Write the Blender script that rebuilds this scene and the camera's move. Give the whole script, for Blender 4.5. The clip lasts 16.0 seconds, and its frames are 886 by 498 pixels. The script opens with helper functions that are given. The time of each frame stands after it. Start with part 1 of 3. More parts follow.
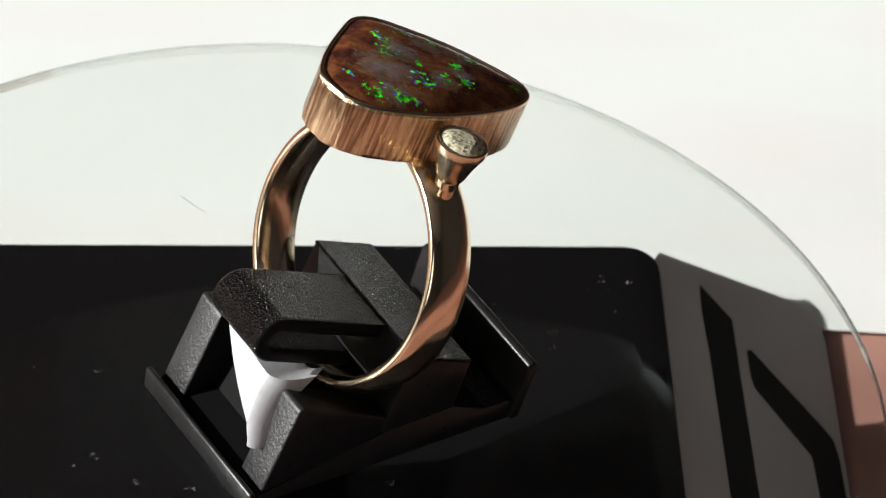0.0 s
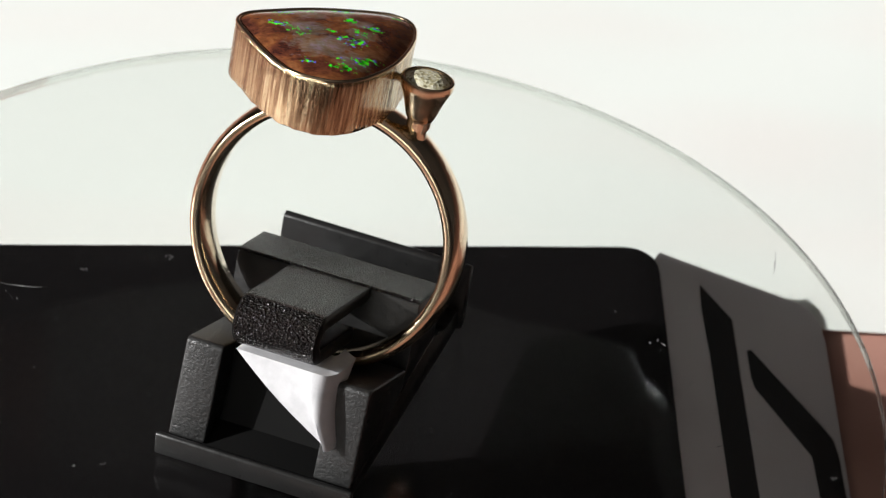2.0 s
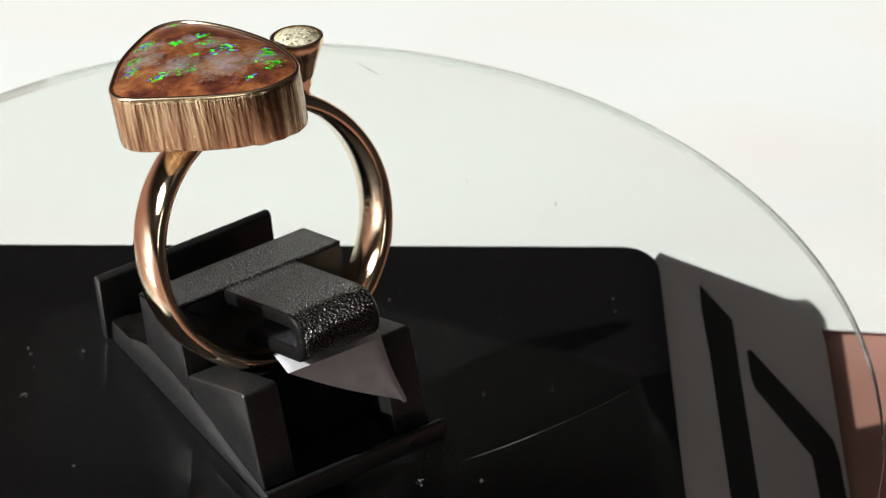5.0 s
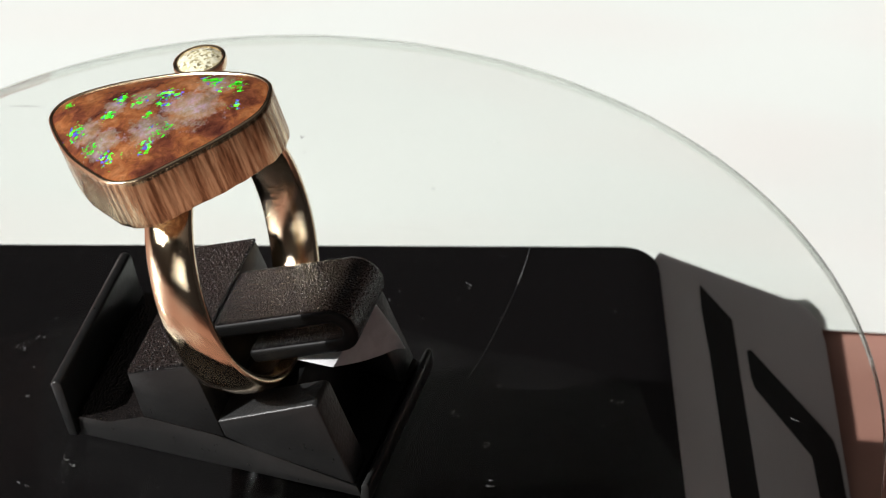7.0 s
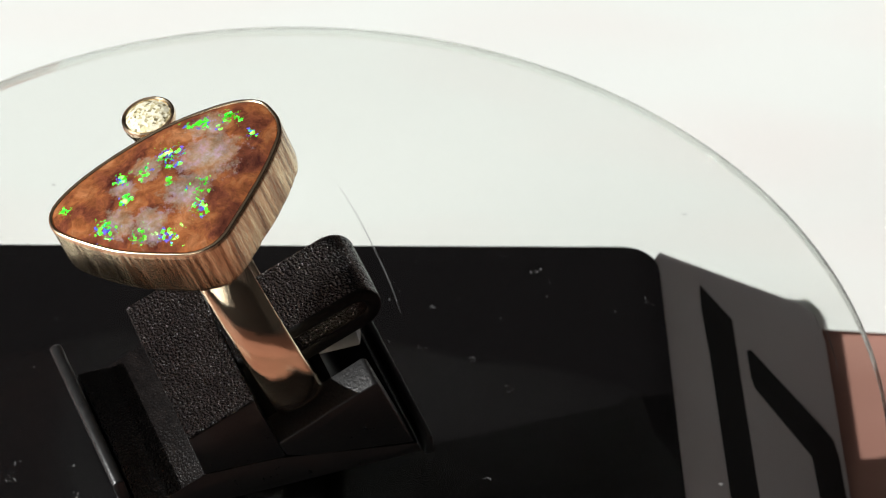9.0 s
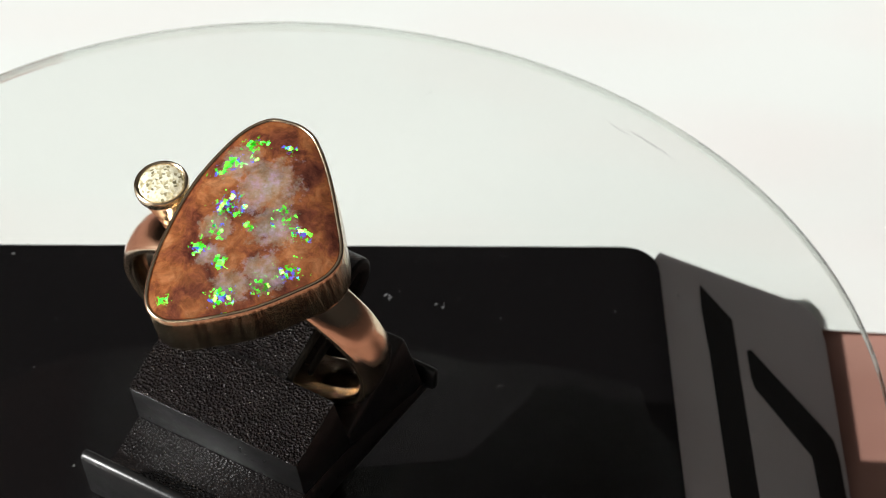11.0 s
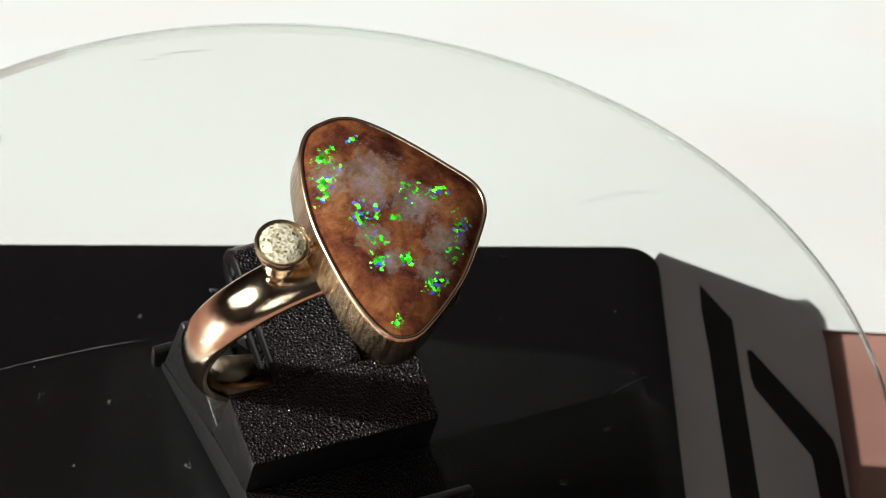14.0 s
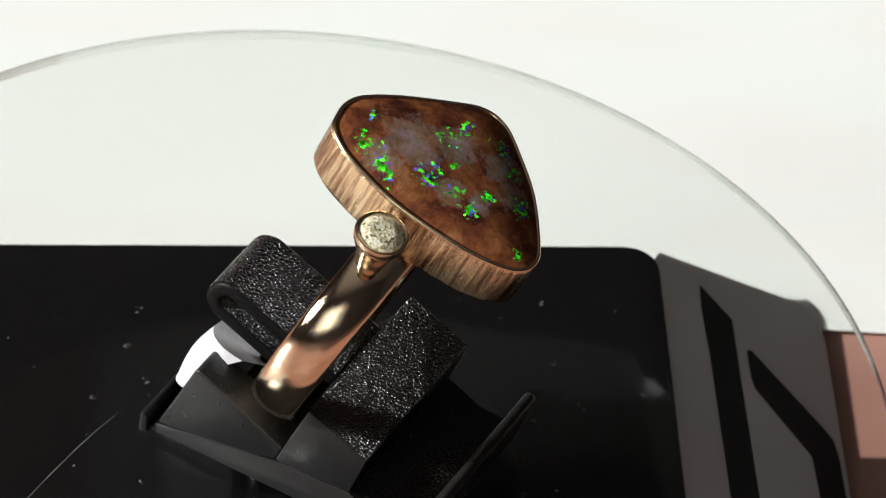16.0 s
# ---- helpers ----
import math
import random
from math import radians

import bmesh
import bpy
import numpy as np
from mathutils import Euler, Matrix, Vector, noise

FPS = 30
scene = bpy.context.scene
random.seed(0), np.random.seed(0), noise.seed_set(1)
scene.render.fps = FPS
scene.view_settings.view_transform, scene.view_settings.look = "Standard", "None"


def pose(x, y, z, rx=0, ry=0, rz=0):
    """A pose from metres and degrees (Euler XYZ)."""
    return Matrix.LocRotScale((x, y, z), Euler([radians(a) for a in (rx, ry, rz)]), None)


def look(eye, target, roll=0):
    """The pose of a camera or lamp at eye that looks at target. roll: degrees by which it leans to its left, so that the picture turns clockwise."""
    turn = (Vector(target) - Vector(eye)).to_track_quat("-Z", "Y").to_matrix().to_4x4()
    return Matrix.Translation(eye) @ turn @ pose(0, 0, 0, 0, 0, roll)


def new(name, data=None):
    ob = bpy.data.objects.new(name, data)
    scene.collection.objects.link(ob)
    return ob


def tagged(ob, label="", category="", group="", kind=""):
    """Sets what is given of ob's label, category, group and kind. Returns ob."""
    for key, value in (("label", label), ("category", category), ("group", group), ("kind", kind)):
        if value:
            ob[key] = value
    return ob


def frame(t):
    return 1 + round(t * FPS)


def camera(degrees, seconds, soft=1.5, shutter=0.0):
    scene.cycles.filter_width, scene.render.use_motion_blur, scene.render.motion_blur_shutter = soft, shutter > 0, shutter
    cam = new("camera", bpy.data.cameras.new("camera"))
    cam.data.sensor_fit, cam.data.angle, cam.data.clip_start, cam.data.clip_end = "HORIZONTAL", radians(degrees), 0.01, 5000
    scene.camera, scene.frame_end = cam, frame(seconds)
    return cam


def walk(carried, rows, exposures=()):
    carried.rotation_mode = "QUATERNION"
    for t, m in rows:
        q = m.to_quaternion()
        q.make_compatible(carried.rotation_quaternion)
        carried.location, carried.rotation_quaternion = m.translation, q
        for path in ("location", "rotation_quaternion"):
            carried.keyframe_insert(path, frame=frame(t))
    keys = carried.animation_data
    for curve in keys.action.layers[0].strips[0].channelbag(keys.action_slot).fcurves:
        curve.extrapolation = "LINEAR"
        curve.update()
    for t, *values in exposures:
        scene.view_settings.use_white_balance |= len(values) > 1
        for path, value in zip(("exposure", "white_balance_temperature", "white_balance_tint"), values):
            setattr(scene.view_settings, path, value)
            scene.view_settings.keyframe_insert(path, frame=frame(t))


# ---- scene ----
MM = 0.001
cam = camera(8.966, 16.0, soft=1.1)
EYE = (-0.00323, -0.34440, 0.32707)
AIM = (0.01168, -0.00178, 0.02049)
cam.data.dof.use_dof, cam.data.dof.focus_distance, cam.data.dof.aperture_fstop = True, 0.452, 110.0
walk(cam, [(0.0, look(EYE, AIM, 3.736)), (16.0, look(EYE, AIM, 3.736))], exposures=[(0.0, 0.36), (16.0, 0.36)])

# turning platform: seconds and degrees about the vertical spindle
TURN = [(0.0, -58.9), (0.5, -49.2), (1.0, -39.6), (1.5, -30.6), (2.0, -21.6), (2.5, -12.9), (3.0, -4.1), (3.5, 5.1), (4.2, 18.1),
        (5.25, 38.9), (6.3, 59.6), (7.0, 72.7), (7.5, 81.9), (8.0, 91.2), (8.5, 100.8), (9.2, 114.2), (10.25, 134.1), (11.3, 153.9),
        (12.0, 167.1), (12.5, 176.2), (13.0, 185.2), (13.5, 194.2), (14.0, 203.2), (14.5, 212.4), (15.0, 221.6), (15.5, 230.6), (16.0, 239.7)]

# ---- light ----
SUN_AZ, SUN_EL = -170.0, 27.0
sun_dir = Vector((math.cos(radians(SUN_EL)) * math.cos(radians(SUN_AZ)), math.cos(radians(SUN_EL)) * math.sin(radians(SUN_AZ)), math.sin(radians(SUN_EL))))
world = bpy.data.worlds.new("sky")
scene.world = world
world.use_nodes = True
wn = world.node_tree.nodes
sky = wn.new("ShaderNodeTexSky")
sky.sky_type, sky.sun_disc = "NISHITA", False
sky.sun_elevation, sky.sun_rotation = radians(SUN_EL), radians(90 - SUN_AZ)
wn["Background"].inputs["Strength"].default_value = 0.1
world.node_tree.links.new(sky.outputs[0], wn["Background"].inputs["Color"])
sun_data = bpy.data.lights.new("sun", "SUN")
sun_data.energy, sun_data.angle, sun_data.color = 4.8, radians(0.53), (1.0, 0.99, 0.97)
sun = new("sun", sun_data)
sun.matrix_world = look(sun_dir * 3.0, (0, 0, 0))
win_data = bpy.data.lights.new("window_light", "AREA")
win_data.shape, win_data.size, win_data.size_y, win_data.energy, win_data.color = "RECTANGLE", 0.43, 0.30, 9.5, (0.95, 0.98, 1.0)
win = new("window_light", win_data)
win.matrix_world = look((-1.52, -0.28, 0.72), (0.0, -0.28, 0.72))
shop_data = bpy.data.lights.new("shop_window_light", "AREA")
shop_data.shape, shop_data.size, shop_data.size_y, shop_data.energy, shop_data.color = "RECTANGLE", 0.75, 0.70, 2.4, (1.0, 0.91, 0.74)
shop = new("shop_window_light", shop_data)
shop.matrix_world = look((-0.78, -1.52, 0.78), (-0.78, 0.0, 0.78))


# ---- materials ----
def material(name, color=(0.5, 0.5, 0.5), rough=0.5, metal=0.0, **more):
    m = bpy.data.materials.new(name)
    m.use_nodes = True
    b = m.node_tree.nodes["Principled BSDF"]
    b.inputs["Base Color"].default_value = (*color, 1)
    b.inputs["Roughness"].default_value = rough
    b.inputs["Metallic"].default_value = metal
    for key, value in more.items():
        b.inputs[key.replace("_", " ")].default_value = value
    return m


def node(m, kind, **inputs):
    n = m.node_tree.nodes.new(kind)
    for key, value in inputs.items():
        n.inputs[key.replace("_", " ")].default_value = value
    return n


def link(m, a, b):
    m.node_tree.links.new(a, b)


def shader(m):
    return m.node_tree.nodes["Principled BSDF"]


def coords(m, scale=(1, 1, 1)):
    """Object coordinates in millimetres, stretched by scale."""
    c = node(m, "ShaderNodeTexCoord")
    p = node(m, "ShaderNodeMapping")
    p.inputs["Scale"].default_value = [1000 * s for s in scale]
    link(m, c.outputs["Object"], p.inputs["Vector"])
    return p.outputs["Vector"]


def noise_of(m, vec, scale, detail=4.0, rough=0.55):
    n = node(m, "ShaderNodeTexNoise", Scale=scale, Detail=detail, Roughness=rough)
    link(m, vec, n.inputs["Vector"])
    return n.outputs["Fac"]


def ramp(m, fac, stops):
    r = node(m, "ShaderNodeValToRGB")
    e = r.color_ramp.elements
    while len(e) < len(stops):
        e.new(0.5)
    for k, (p, c) in enumerate(stops):
        e[k].position, e[k].color = p, (c if len(c) == 4 else (*c, 1))
    link(m, fac, r.inputs["Fac"])
    return r.outputs["Color"]


def grey(v):
    return (v, v, v)


def bump(m, height, strength, distance, normal=None):
    b = node(m, "ShaderNodeBump", Strength=strength, Distance=distance)
    link(m, height, b.inputs["Height"])
    if normal is not None:
        link(m, normal, b.inputs["Normal"])
    return b.outputs["Normal"]


def mix(m, fac, a, b, blend="MIX"):
    n = m.node_tree.nodes.new("ShaderNodeMix")
    n.data_type, n.blend_type = "RGBA", blend
    for socket, value in ((n.inputs[0], fac), (n.inputs[6], a), (n.inputs[7], b)):
        if isinstance(value, bpy.types.NodeSocket):
            link(m, value, socket)
        else:
            socket.default_value = value if isinstance(value, float) else (*value, 1)
    return n.outputs[2]


def maths(m, op, a, b=0.0, clamp=False):
    n = m.node_tree.nodes.new("ShaderNodeMath")
    n.operation, n.use_clamp = op, clamp
    for socket, value in ((n.inputs[0], a), (n.inputs[1], b)):
        if isinstance(value, bpy.types.NodeSocket):
            link(m, value, socket)
        else:
            socket.default_value = value
    return n.outputs[0]


def gold_polished():
    m = material("polished_gold", (0.80, 0.58, 0.40), 0.13, 1.0)
    v = coords(m)
    link(m, ramp(m, noise_of(m, v, 0.35), [(0.35, (0.86, 0.66, 0.46)), (0.7, (0.93, 0.78, 0.55))]), shader(m).inputs["Base Color"])
    link(m, ramp(m, noise_of(m, v, 0.9, 6), [(0.35, grey(0.045)), (0.75, grey(0.09))]), shader(m).inputs["Roughness"])
    n1 = bump(m, noise_of(m, v, 0.4, 2), 0.08, 0.00035)
    link(m, bump(m, noise_of(m, coords(m, (0.5, 8, 0.5)), 0.8, 7, 0.75), 0.22, 0.00006, n1), shader(m).inputs["Normal"])
    return m


def gold_satin():
    m = material("satin_gold", (0.86, 0.68, 0.45), 0.3, 1.0)
    v = coords(m)
    link(m, ramp(m, noise_of(m, v, 1.2, 5), [(0.35, (0.80, 0.62, 0.42)), (0.7, (0.87, 0.70, 0.47))]), shader(m).inputs["Base Color"])
    link(m, ramp(m, noise_of(m, v, 2.0, 5), [(0.35, grey(0.19)), (0.7, grey(0.24))]), shader(m).inputs["Roughness"])
    link(m, bump(m, noise_of(m, v, 2.5, 3, 0.6), 0.05, 0.00005), shader(m).inputs["Normal"])
    return m


def gold_barked():
    """Filed wall of the setting, with upright scratches and pits."""
    m = material("filed_gold", (0.78, 0.56, 0.36), 0.15, 1.0)
    v = coords(m, (2.5, 2.5, 0.16))
    w = coords(m)
    link(m, ramp(m, noise_of(m, v, 0.9, 5), [(0.36, (0.32, 0.21, 0.12)), (0.47, (0.58, 0.42, 0.25)), (0.60, (0.94, 0.79, 0.50))]), shader(m).inputs["Base Color"])
    link(m, ramp(m, noise_of(m, w, 0.8, 5), [(0.35, grey(0.08)), (0.7, grey(0.2))]), shader(m).inputs["Roughness"])
    n1 = bump(m, noise_of(m, v, 1.0, 5, 0.65), 0.55, 0.0004, bump(m, noise_of(m, coords(m, (1, 1, 0.2)), 0.35, 2), 0.3, 0.0008))
    link(m, bump(m, noise_of(m, w, 1.6, 4), 0.1, 0.0001, n1), shader(m).inputs["Normal"])
    return m


# flash clusters of the opal: across the face, along the face, radius in millimetres
FLASH = [(2.5, -0.3, 1.1), (2.2, 2.0, 0.8), (4.3, -3.7, 0.9), (5.0, -2.6, 0.5), (-2.3, -1.3, 0.8), (-4.3, -0.6, 0.7), (-5.3, 2.4, 0.9), (0.2, 4.5, 0.6), (-1.4, 6.8, 0.9), (2.6, 9.1, 0.5),
         (0.5, -6.8, 0.5), (3.4, -5.9, 0.9), (2.4, 3.9, 0.6), (-3.9, 4.7, 0.8), (-0.4, 0.5, 0.5)]


def boulder_opal():
    m = material("boulder_opal", (0.3, 0.13, 0.07), 0.06, 0.0, IOR=1.5)
    b = shader(m)
    b.inputs["Specular IOR Level"].default_value = 0.4
    v = coords(m)
    # warped coordinates
    wn1 = node(m, "ShaderNodeTexNoise", Scale=0.45, Detail=4.0)
    link(m, v, wn1.inputs["Vector"])
    sc = node(m, "ShaderNodeVectorMath")
    sc.operation = "MULTIPLY_ADD"
    link(m, wn1.outputs["Color"], sc.inputs[0])
    sc.inputs[1].default_value = (2.4, 2.4, 0)
    link(m, v, sc.inputs[2])
    warped = sc.outputs[0]
    brown = ramp(m, noise_of(m, warped, 0.28, 7, 0.62), [(0.35, (0.05, 0.014, 0.011)), (0.45, (0.14, 0.042, 0.022)), (0.54, (0.25, 0.085, 0.030)), (0.66, (0.34, 0.145, 0.062))])
    grain = ramp(m, noise_of(m, warped, 1.4, 8, 0.75), [(0.36, grey(0.5)), (0.6, grey(1.1))])
    brown = mix(m, 0.8, brown, grain, "MULTIPLY")
    # pale lilac seams through the middle
    near = None
    for x, y, r in ((0.2, -3.2, 2.4), (-2.1, -0.4, 1.9), (-3.4, 3.7, 1.6), (3.6, -4.2, 1.6), (2.2, 1.6, 1.2), (-1.5, 5.9, 1.4), (1.2, 4.3, 1.0)):
        d = node(m, "ShaderNodeVectorMath")
        d.operation = "DISTANCE"
        link(m, warped, d.inputs[0])
        d.inputs[1].default_value = (x + 1.2, y + 1.2, 0)
        f = maths(m, "SUBTRACT", 1.0, maths(m, "DIVIDE", d.outputs["Value"], r * 1.6), True)
        near = f if near is None else maths(m, "MAXIMUM", near, f)
    seam = maths(m, "ADD", maths(m, "MULTIPLY", noise_of(m, v, 1.3, 9, 0.78), 0.8), maths(m, "MULTIPLY", near, 0.45))
    seam_mask = ramp(m, seam, [(0.53, grey(0)), (0.59, grey(0.34)), (0.74, grey(0.55)), (0.88, grey(0.8))])
    color = mix(m, seam_mask, brown, ramp(m, noise_of(m, v, 0.9, 7, 0.7), [(0.36, (0.17, 0.13, 0.075)), (0.5, (0.27, 0.25, 0.20)), (0.64, (0.40, 0.33, 0.43))]))
    # play of colour: small cells tilted each its own way
    cells = node(m, "ShaderNodeTexVoronoi", Scale=3.4, Randomness=1.0)
    jag = node(m, "ShaderNodeTexNoise", Scale=4.5, Detail=5.0)
    link(m, v, jag.inputs["Vector"])
    torn = node(m, "ShaderNodeVectorMath")
    torn.operation = "MULTIPLY_ADD"
    link(m, jag.outputs["Color"], torn.inputs[0])
    torn.inputs[1].default_value = (0.6, 0.6, 0)
    link(m, v, torn.inputs[2])
    link(m, torn.outputs[0], cells.inputs["Vector"])
    pick = node(m, "ShaderNodeSeparateColor")
    link(m, cells.outputs["Color"], pick.inputs[0])
    total = None
    for x, y, r in FLASH:
        d = node(m, "ShaderNodeVectorMath")
        d.operation = "DISTANCE"
        link(m, v, d.inputs[0])
        d.inputs[1].default_value = (x, y, 0)
        f = maths(m, "SUBTRACT", 1.15, maths(m, "DIVIDE", d.outputs["Value"], r * 2.0), True)
        total = f if total is None else maths(m, "MAXIMUM", total, f)
    spread = maths(m, "ADD", maths(m, "MULTIPLY", total, 0.45), maths(m, "MULTIPLY", noise_of(m, v, 1.3, 8, 0.75), 1.3))
    odds = maths(m, "SUBTRACT", spread, maths(m, "MULTIPLY", pick.outputs[0], 0.3))
    fleck = ramp(m, odds, [(0.88, grey(0)), (0.92, grey(1))])
    patch = maths(m, "ADD", maths(m, "MULTIPLY", maths(m, "SUBTRACT", noise_of(m, v, 0.55, 2), 0.5), 1.9), maths(m, "MULTIPLY", pick.outputs[1], 0.85))
    hue = ramp(m, patch, [(0.0, (0.0, 0.75, 0.01)), (0.5, (0.12, 1.0, 0.02)), (0.64, (0.02, 0.7, 0.05)), (0.69, (0.08, 0.16, 1.0)), (1.0, (0.3, 0.18, 1.0))])
    color = mix(m, fleck, color, hue)
    link(m, color, b.inputs["Base Color"])
    link(m, maths(m, "MULTIPLY", fleck, 0.6), b.inputs["Metallic"])
    link(m, ramp(m, fleck, [(0, grey(0.07)), (1, grey(0.4))]), b.inputs["Roughness"])
    n1 = bump(m, noise_of(m, warped, 0.9, 5), 0.1, 0.0003)
    lean = node(m, "ShaderNodeVectorMath")
    lean.operation = "SUBTRACT"
    link(m, cells.outputs["Color"], lean.inputs[0])
    lean.inputs[1].default_value = (0.5, 0.5, 0.5)
    tilt = node(m, "ShaderNodeVectorMath")
    tilt.operation = "MULTIPLY_ADD"
    link(m, lean.outputs[0], tilt.inputs[0])
    tilt.inputs[1].default_value = (1.5, 1.5, 0.2)
    link(m, n1, tilt.inputs[2])
    norm = node(m, "ShaderNodeVectorMath")
    norm.operation = "NORMALIZE"
    link(m, mix(m, fleck, n1, tilt.outputs[0]), norm.inputs[0])
    link(m, norm.outputs[0], b.inputs["Normal"])
    return m


def leathery_black(relief=1.0):
    m = material("grained_black_plastic", (0.012, 0.012, 0.013), 0.38, Specular_IOR_Level=0.46)
    v = coords(m)
    vo = node(m, "ShaderNodeTexVoronoi", Scale=4.4, Randomness=1.0)
    link(m, v, vo.inputs["Vector"])
    n1 = bump(m, vo.outputs["Distance"], relief, 0.00045)
    link(m, bump(m, noise_of(m, v, 5.0, 3), 0.5 * relief, 0.00012, n1), shader(m).inputs["Normal"])
    link(m, ramp(m, noise_of(m, v, 0.8, 5), [(0.3, (0.004, 0.0035, 0.0035)), (0.8, (0.011, 0.009, 0.0085))]), shader(m).inputs["Base Color"])
    link(m, ramp(m, noise_of(m, v, 2.0, 5), [(0.3, grey(0.14)), (0.7, grey(0.24))]), shader(m).inputs["Roughness"])
    return m


def smooth_black():
    m = material("moulded_black_plastic", (0.016, 0.016, 0.017), 0.42, Specular_IOR_Level=0.35)
    v = coords(m)
    link(m, ramp(m, noise_of(m, v, 0.7, 6, 0.65), [(0.3, grey(0.009)), (0.8, grey(0.016))]), shader(m).inputs["Base Color"])
    link(m, bump(m, noise_of(m, v, 3.0, 4), 0.3, 0.00006), shader(m).inputs["Normal"])
    link(m, ramp(m, noise_of(m, v, 1.2, 5), [(0.3, grey(0.27)), (0.75, grey(0.4))]), shader(m).inputs["Roughness"])
    return m


def sandy_black():
    m = material("sandy_black_plastic", (0.03, 0.03, 0.031), 0.42, Specular_IOR_Level=0.6)
    v = coords(m)
    link(m, ramp(m, noise_of(m, v, 3.0, 5, 0.7), [(0.3, grey(0.008)), (0.75, grey(0.02))]), shader(m).inputs["Base Color"])
    link(m, bump(m, noise_of(m, v, 3.2, 3, 0.6), 0.45, 0.0002), shader(m).inputs["Normal"])
    return m


def gloss_black():
    m = material("glossy_black_panel", (0.006, 0.006, 0.007), 0.07, Specular_IOR_Level=0.25)
    v = coords(m)
    link(m, ramp(m, noise_of(m, v, 0.12, 6), [(0.3, grey(0.05)), (0.8, grey(0.13))]), shader(m).inputs["Roughness"])
    link(m, ramp(m, noise_of(m, v, 2.2, 8, 0.7), [(0.6, (0.0045, 0.004, 0.0043)), (0.85, (0.016, 0.015, 0.016))]), shader(m).inputs["Base Color"])
    return m


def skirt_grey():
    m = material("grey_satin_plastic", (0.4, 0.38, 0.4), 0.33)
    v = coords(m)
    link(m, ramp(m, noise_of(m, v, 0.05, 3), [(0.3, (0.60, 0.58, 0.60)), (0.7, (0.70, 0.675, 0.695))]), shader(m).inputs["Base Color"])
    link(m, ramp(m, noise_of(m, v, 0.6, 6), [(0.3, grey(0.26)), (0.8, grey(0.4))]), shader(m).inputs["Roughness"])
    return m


def white_paper():
    m = material("white_paper", (0.82, 0.82, 0.79), 0.75)
    v = coords(m)
    # pinkish noise patches put soft warm shade and bounce light into the colour
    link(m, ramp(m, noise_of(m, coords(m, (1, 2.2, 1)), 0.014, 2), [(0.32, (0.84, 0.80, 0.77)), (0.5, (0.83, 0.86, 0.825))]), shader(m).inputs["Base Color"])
    link(m, bump(m, noise_of(m, v, 2.5, 4), 0.15, 0.00005), shader(m).inputs["Normal"])
    return m


def tag_paper():
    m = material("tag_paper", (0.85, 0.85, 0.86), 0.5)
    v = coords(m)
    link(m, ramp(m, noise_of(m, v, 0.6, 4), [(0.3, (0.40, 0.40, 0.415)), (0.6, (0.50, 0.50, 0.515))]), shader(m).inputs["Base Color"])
    link(m, bump(m, noise_of(m, v, 2.0, 4), 0.25, 0.0001), shader(m).inputs["Normal"])
    return m


def table_wood():
    m = material("pinkish_wood", (0.45, 0.26, 0.19), 0.45)
    v = coords(m, (0.15, 1, 1))
    link(m, ramp(m, noise_of(m, v, 0.08, 6), [(0.3, (0.33, 0.165, 0.13)), (0.7, (0.46, 0.25, 0.20))]), shader(m).inputs["Base Color"])
    link(m, bump(m, noise_of(m, v, 0.3, 5), 0.2, 0.0003), shader(m).inputs["Normal"])
    return m


def plaster():
    m = material("grey_plaster", (0.10, 0.10, 0.10), 0.8)
    v = coords(m)
    link(m, ramp(m, noise_of(m, v, 0.004, 6), [(0.3, (0.085, 0.080, 0.081)), (0.7, (0.135, 0.128, 0.130))]), shader(m).inputs["Base Color"])
    return m


# white only so that the unseen ceiling sends sunlight back down as fill
def bounce_ceiling():
    m = material("white_bounce_surface", (0.6, 0.6, 0.6), 0.85)
    v = coords(m)
    link(m, ramp(m, noise_of(m, v, 0.006, 5), [(0.3, (0.52, 0.51, 0.50)), (0.7, (0.66, 0.65, 0.64))]), shader(m).inputs["Base Color"])
    return m


def clear_glass():
    """Clear plate: lets light straight through, less a mirror share that grows at a slant."""
    m = material("clear_glass")
    n = m.node_tree.nodes
    n.remove(n["Principled BSDF"])
    facing = node(m, "ShaderNodeLayerWeight", Blend=0.5).outputs["Facing"]
    share = maths(m, "ADD", maths(m, "MULTIPLY", maths(m, "POWER", facing, 5.0), 0.95), 0.042, True)
    through_light = node(m, "ShaderNodeBsdfTransparent", Color=(0.985, 0.995, 0.985, 1))
    gloss = node(m, "ShaderNodeBsdfGlossy", Roughness=0.0)
    both = node(m, "ShaderNodeMixShader")
    link(m, share, both.inputs[0])
    link(m, through_light.outputs[0], both.inputs[1])
    link(m, gloss.outputs[0], both.inputs[2])
    link(m, both.outputs[0], n["Material Output"].inputs["Surface"])
    return m


def polished_edge():
    """The plate's thin fire-polished edge."""
    m = material("polished_glass_edge", (0.97, 0.99, 0.97), 0.02, IOR=1.5)
    shader(m).inputs["Transmission Weight"].default_value = 1.0
    both = node(m, "ShaderNodeMixShader", Fac=0.3)
    plain = node(m, "ShaderNodeBsdfTransparent", Color=(0.97, 0.985, 0.97, 1))
    link(m, shader(m).outputs[0], both.inputs[1])
    link(m, plain.outputs[0], both.inputs[2])
    link(m, both.outputs[0], m.node_tree.nodes["Material Output"].inputs["Surface"])
    return m


def clear_acrylic():
    m = material("clear_acrylic", (0.95, 0.95, 0.94), 0.03, IOR=1.49)
    shader(m).inputs["Transmission Weight"].default_value = 1.0
    return m


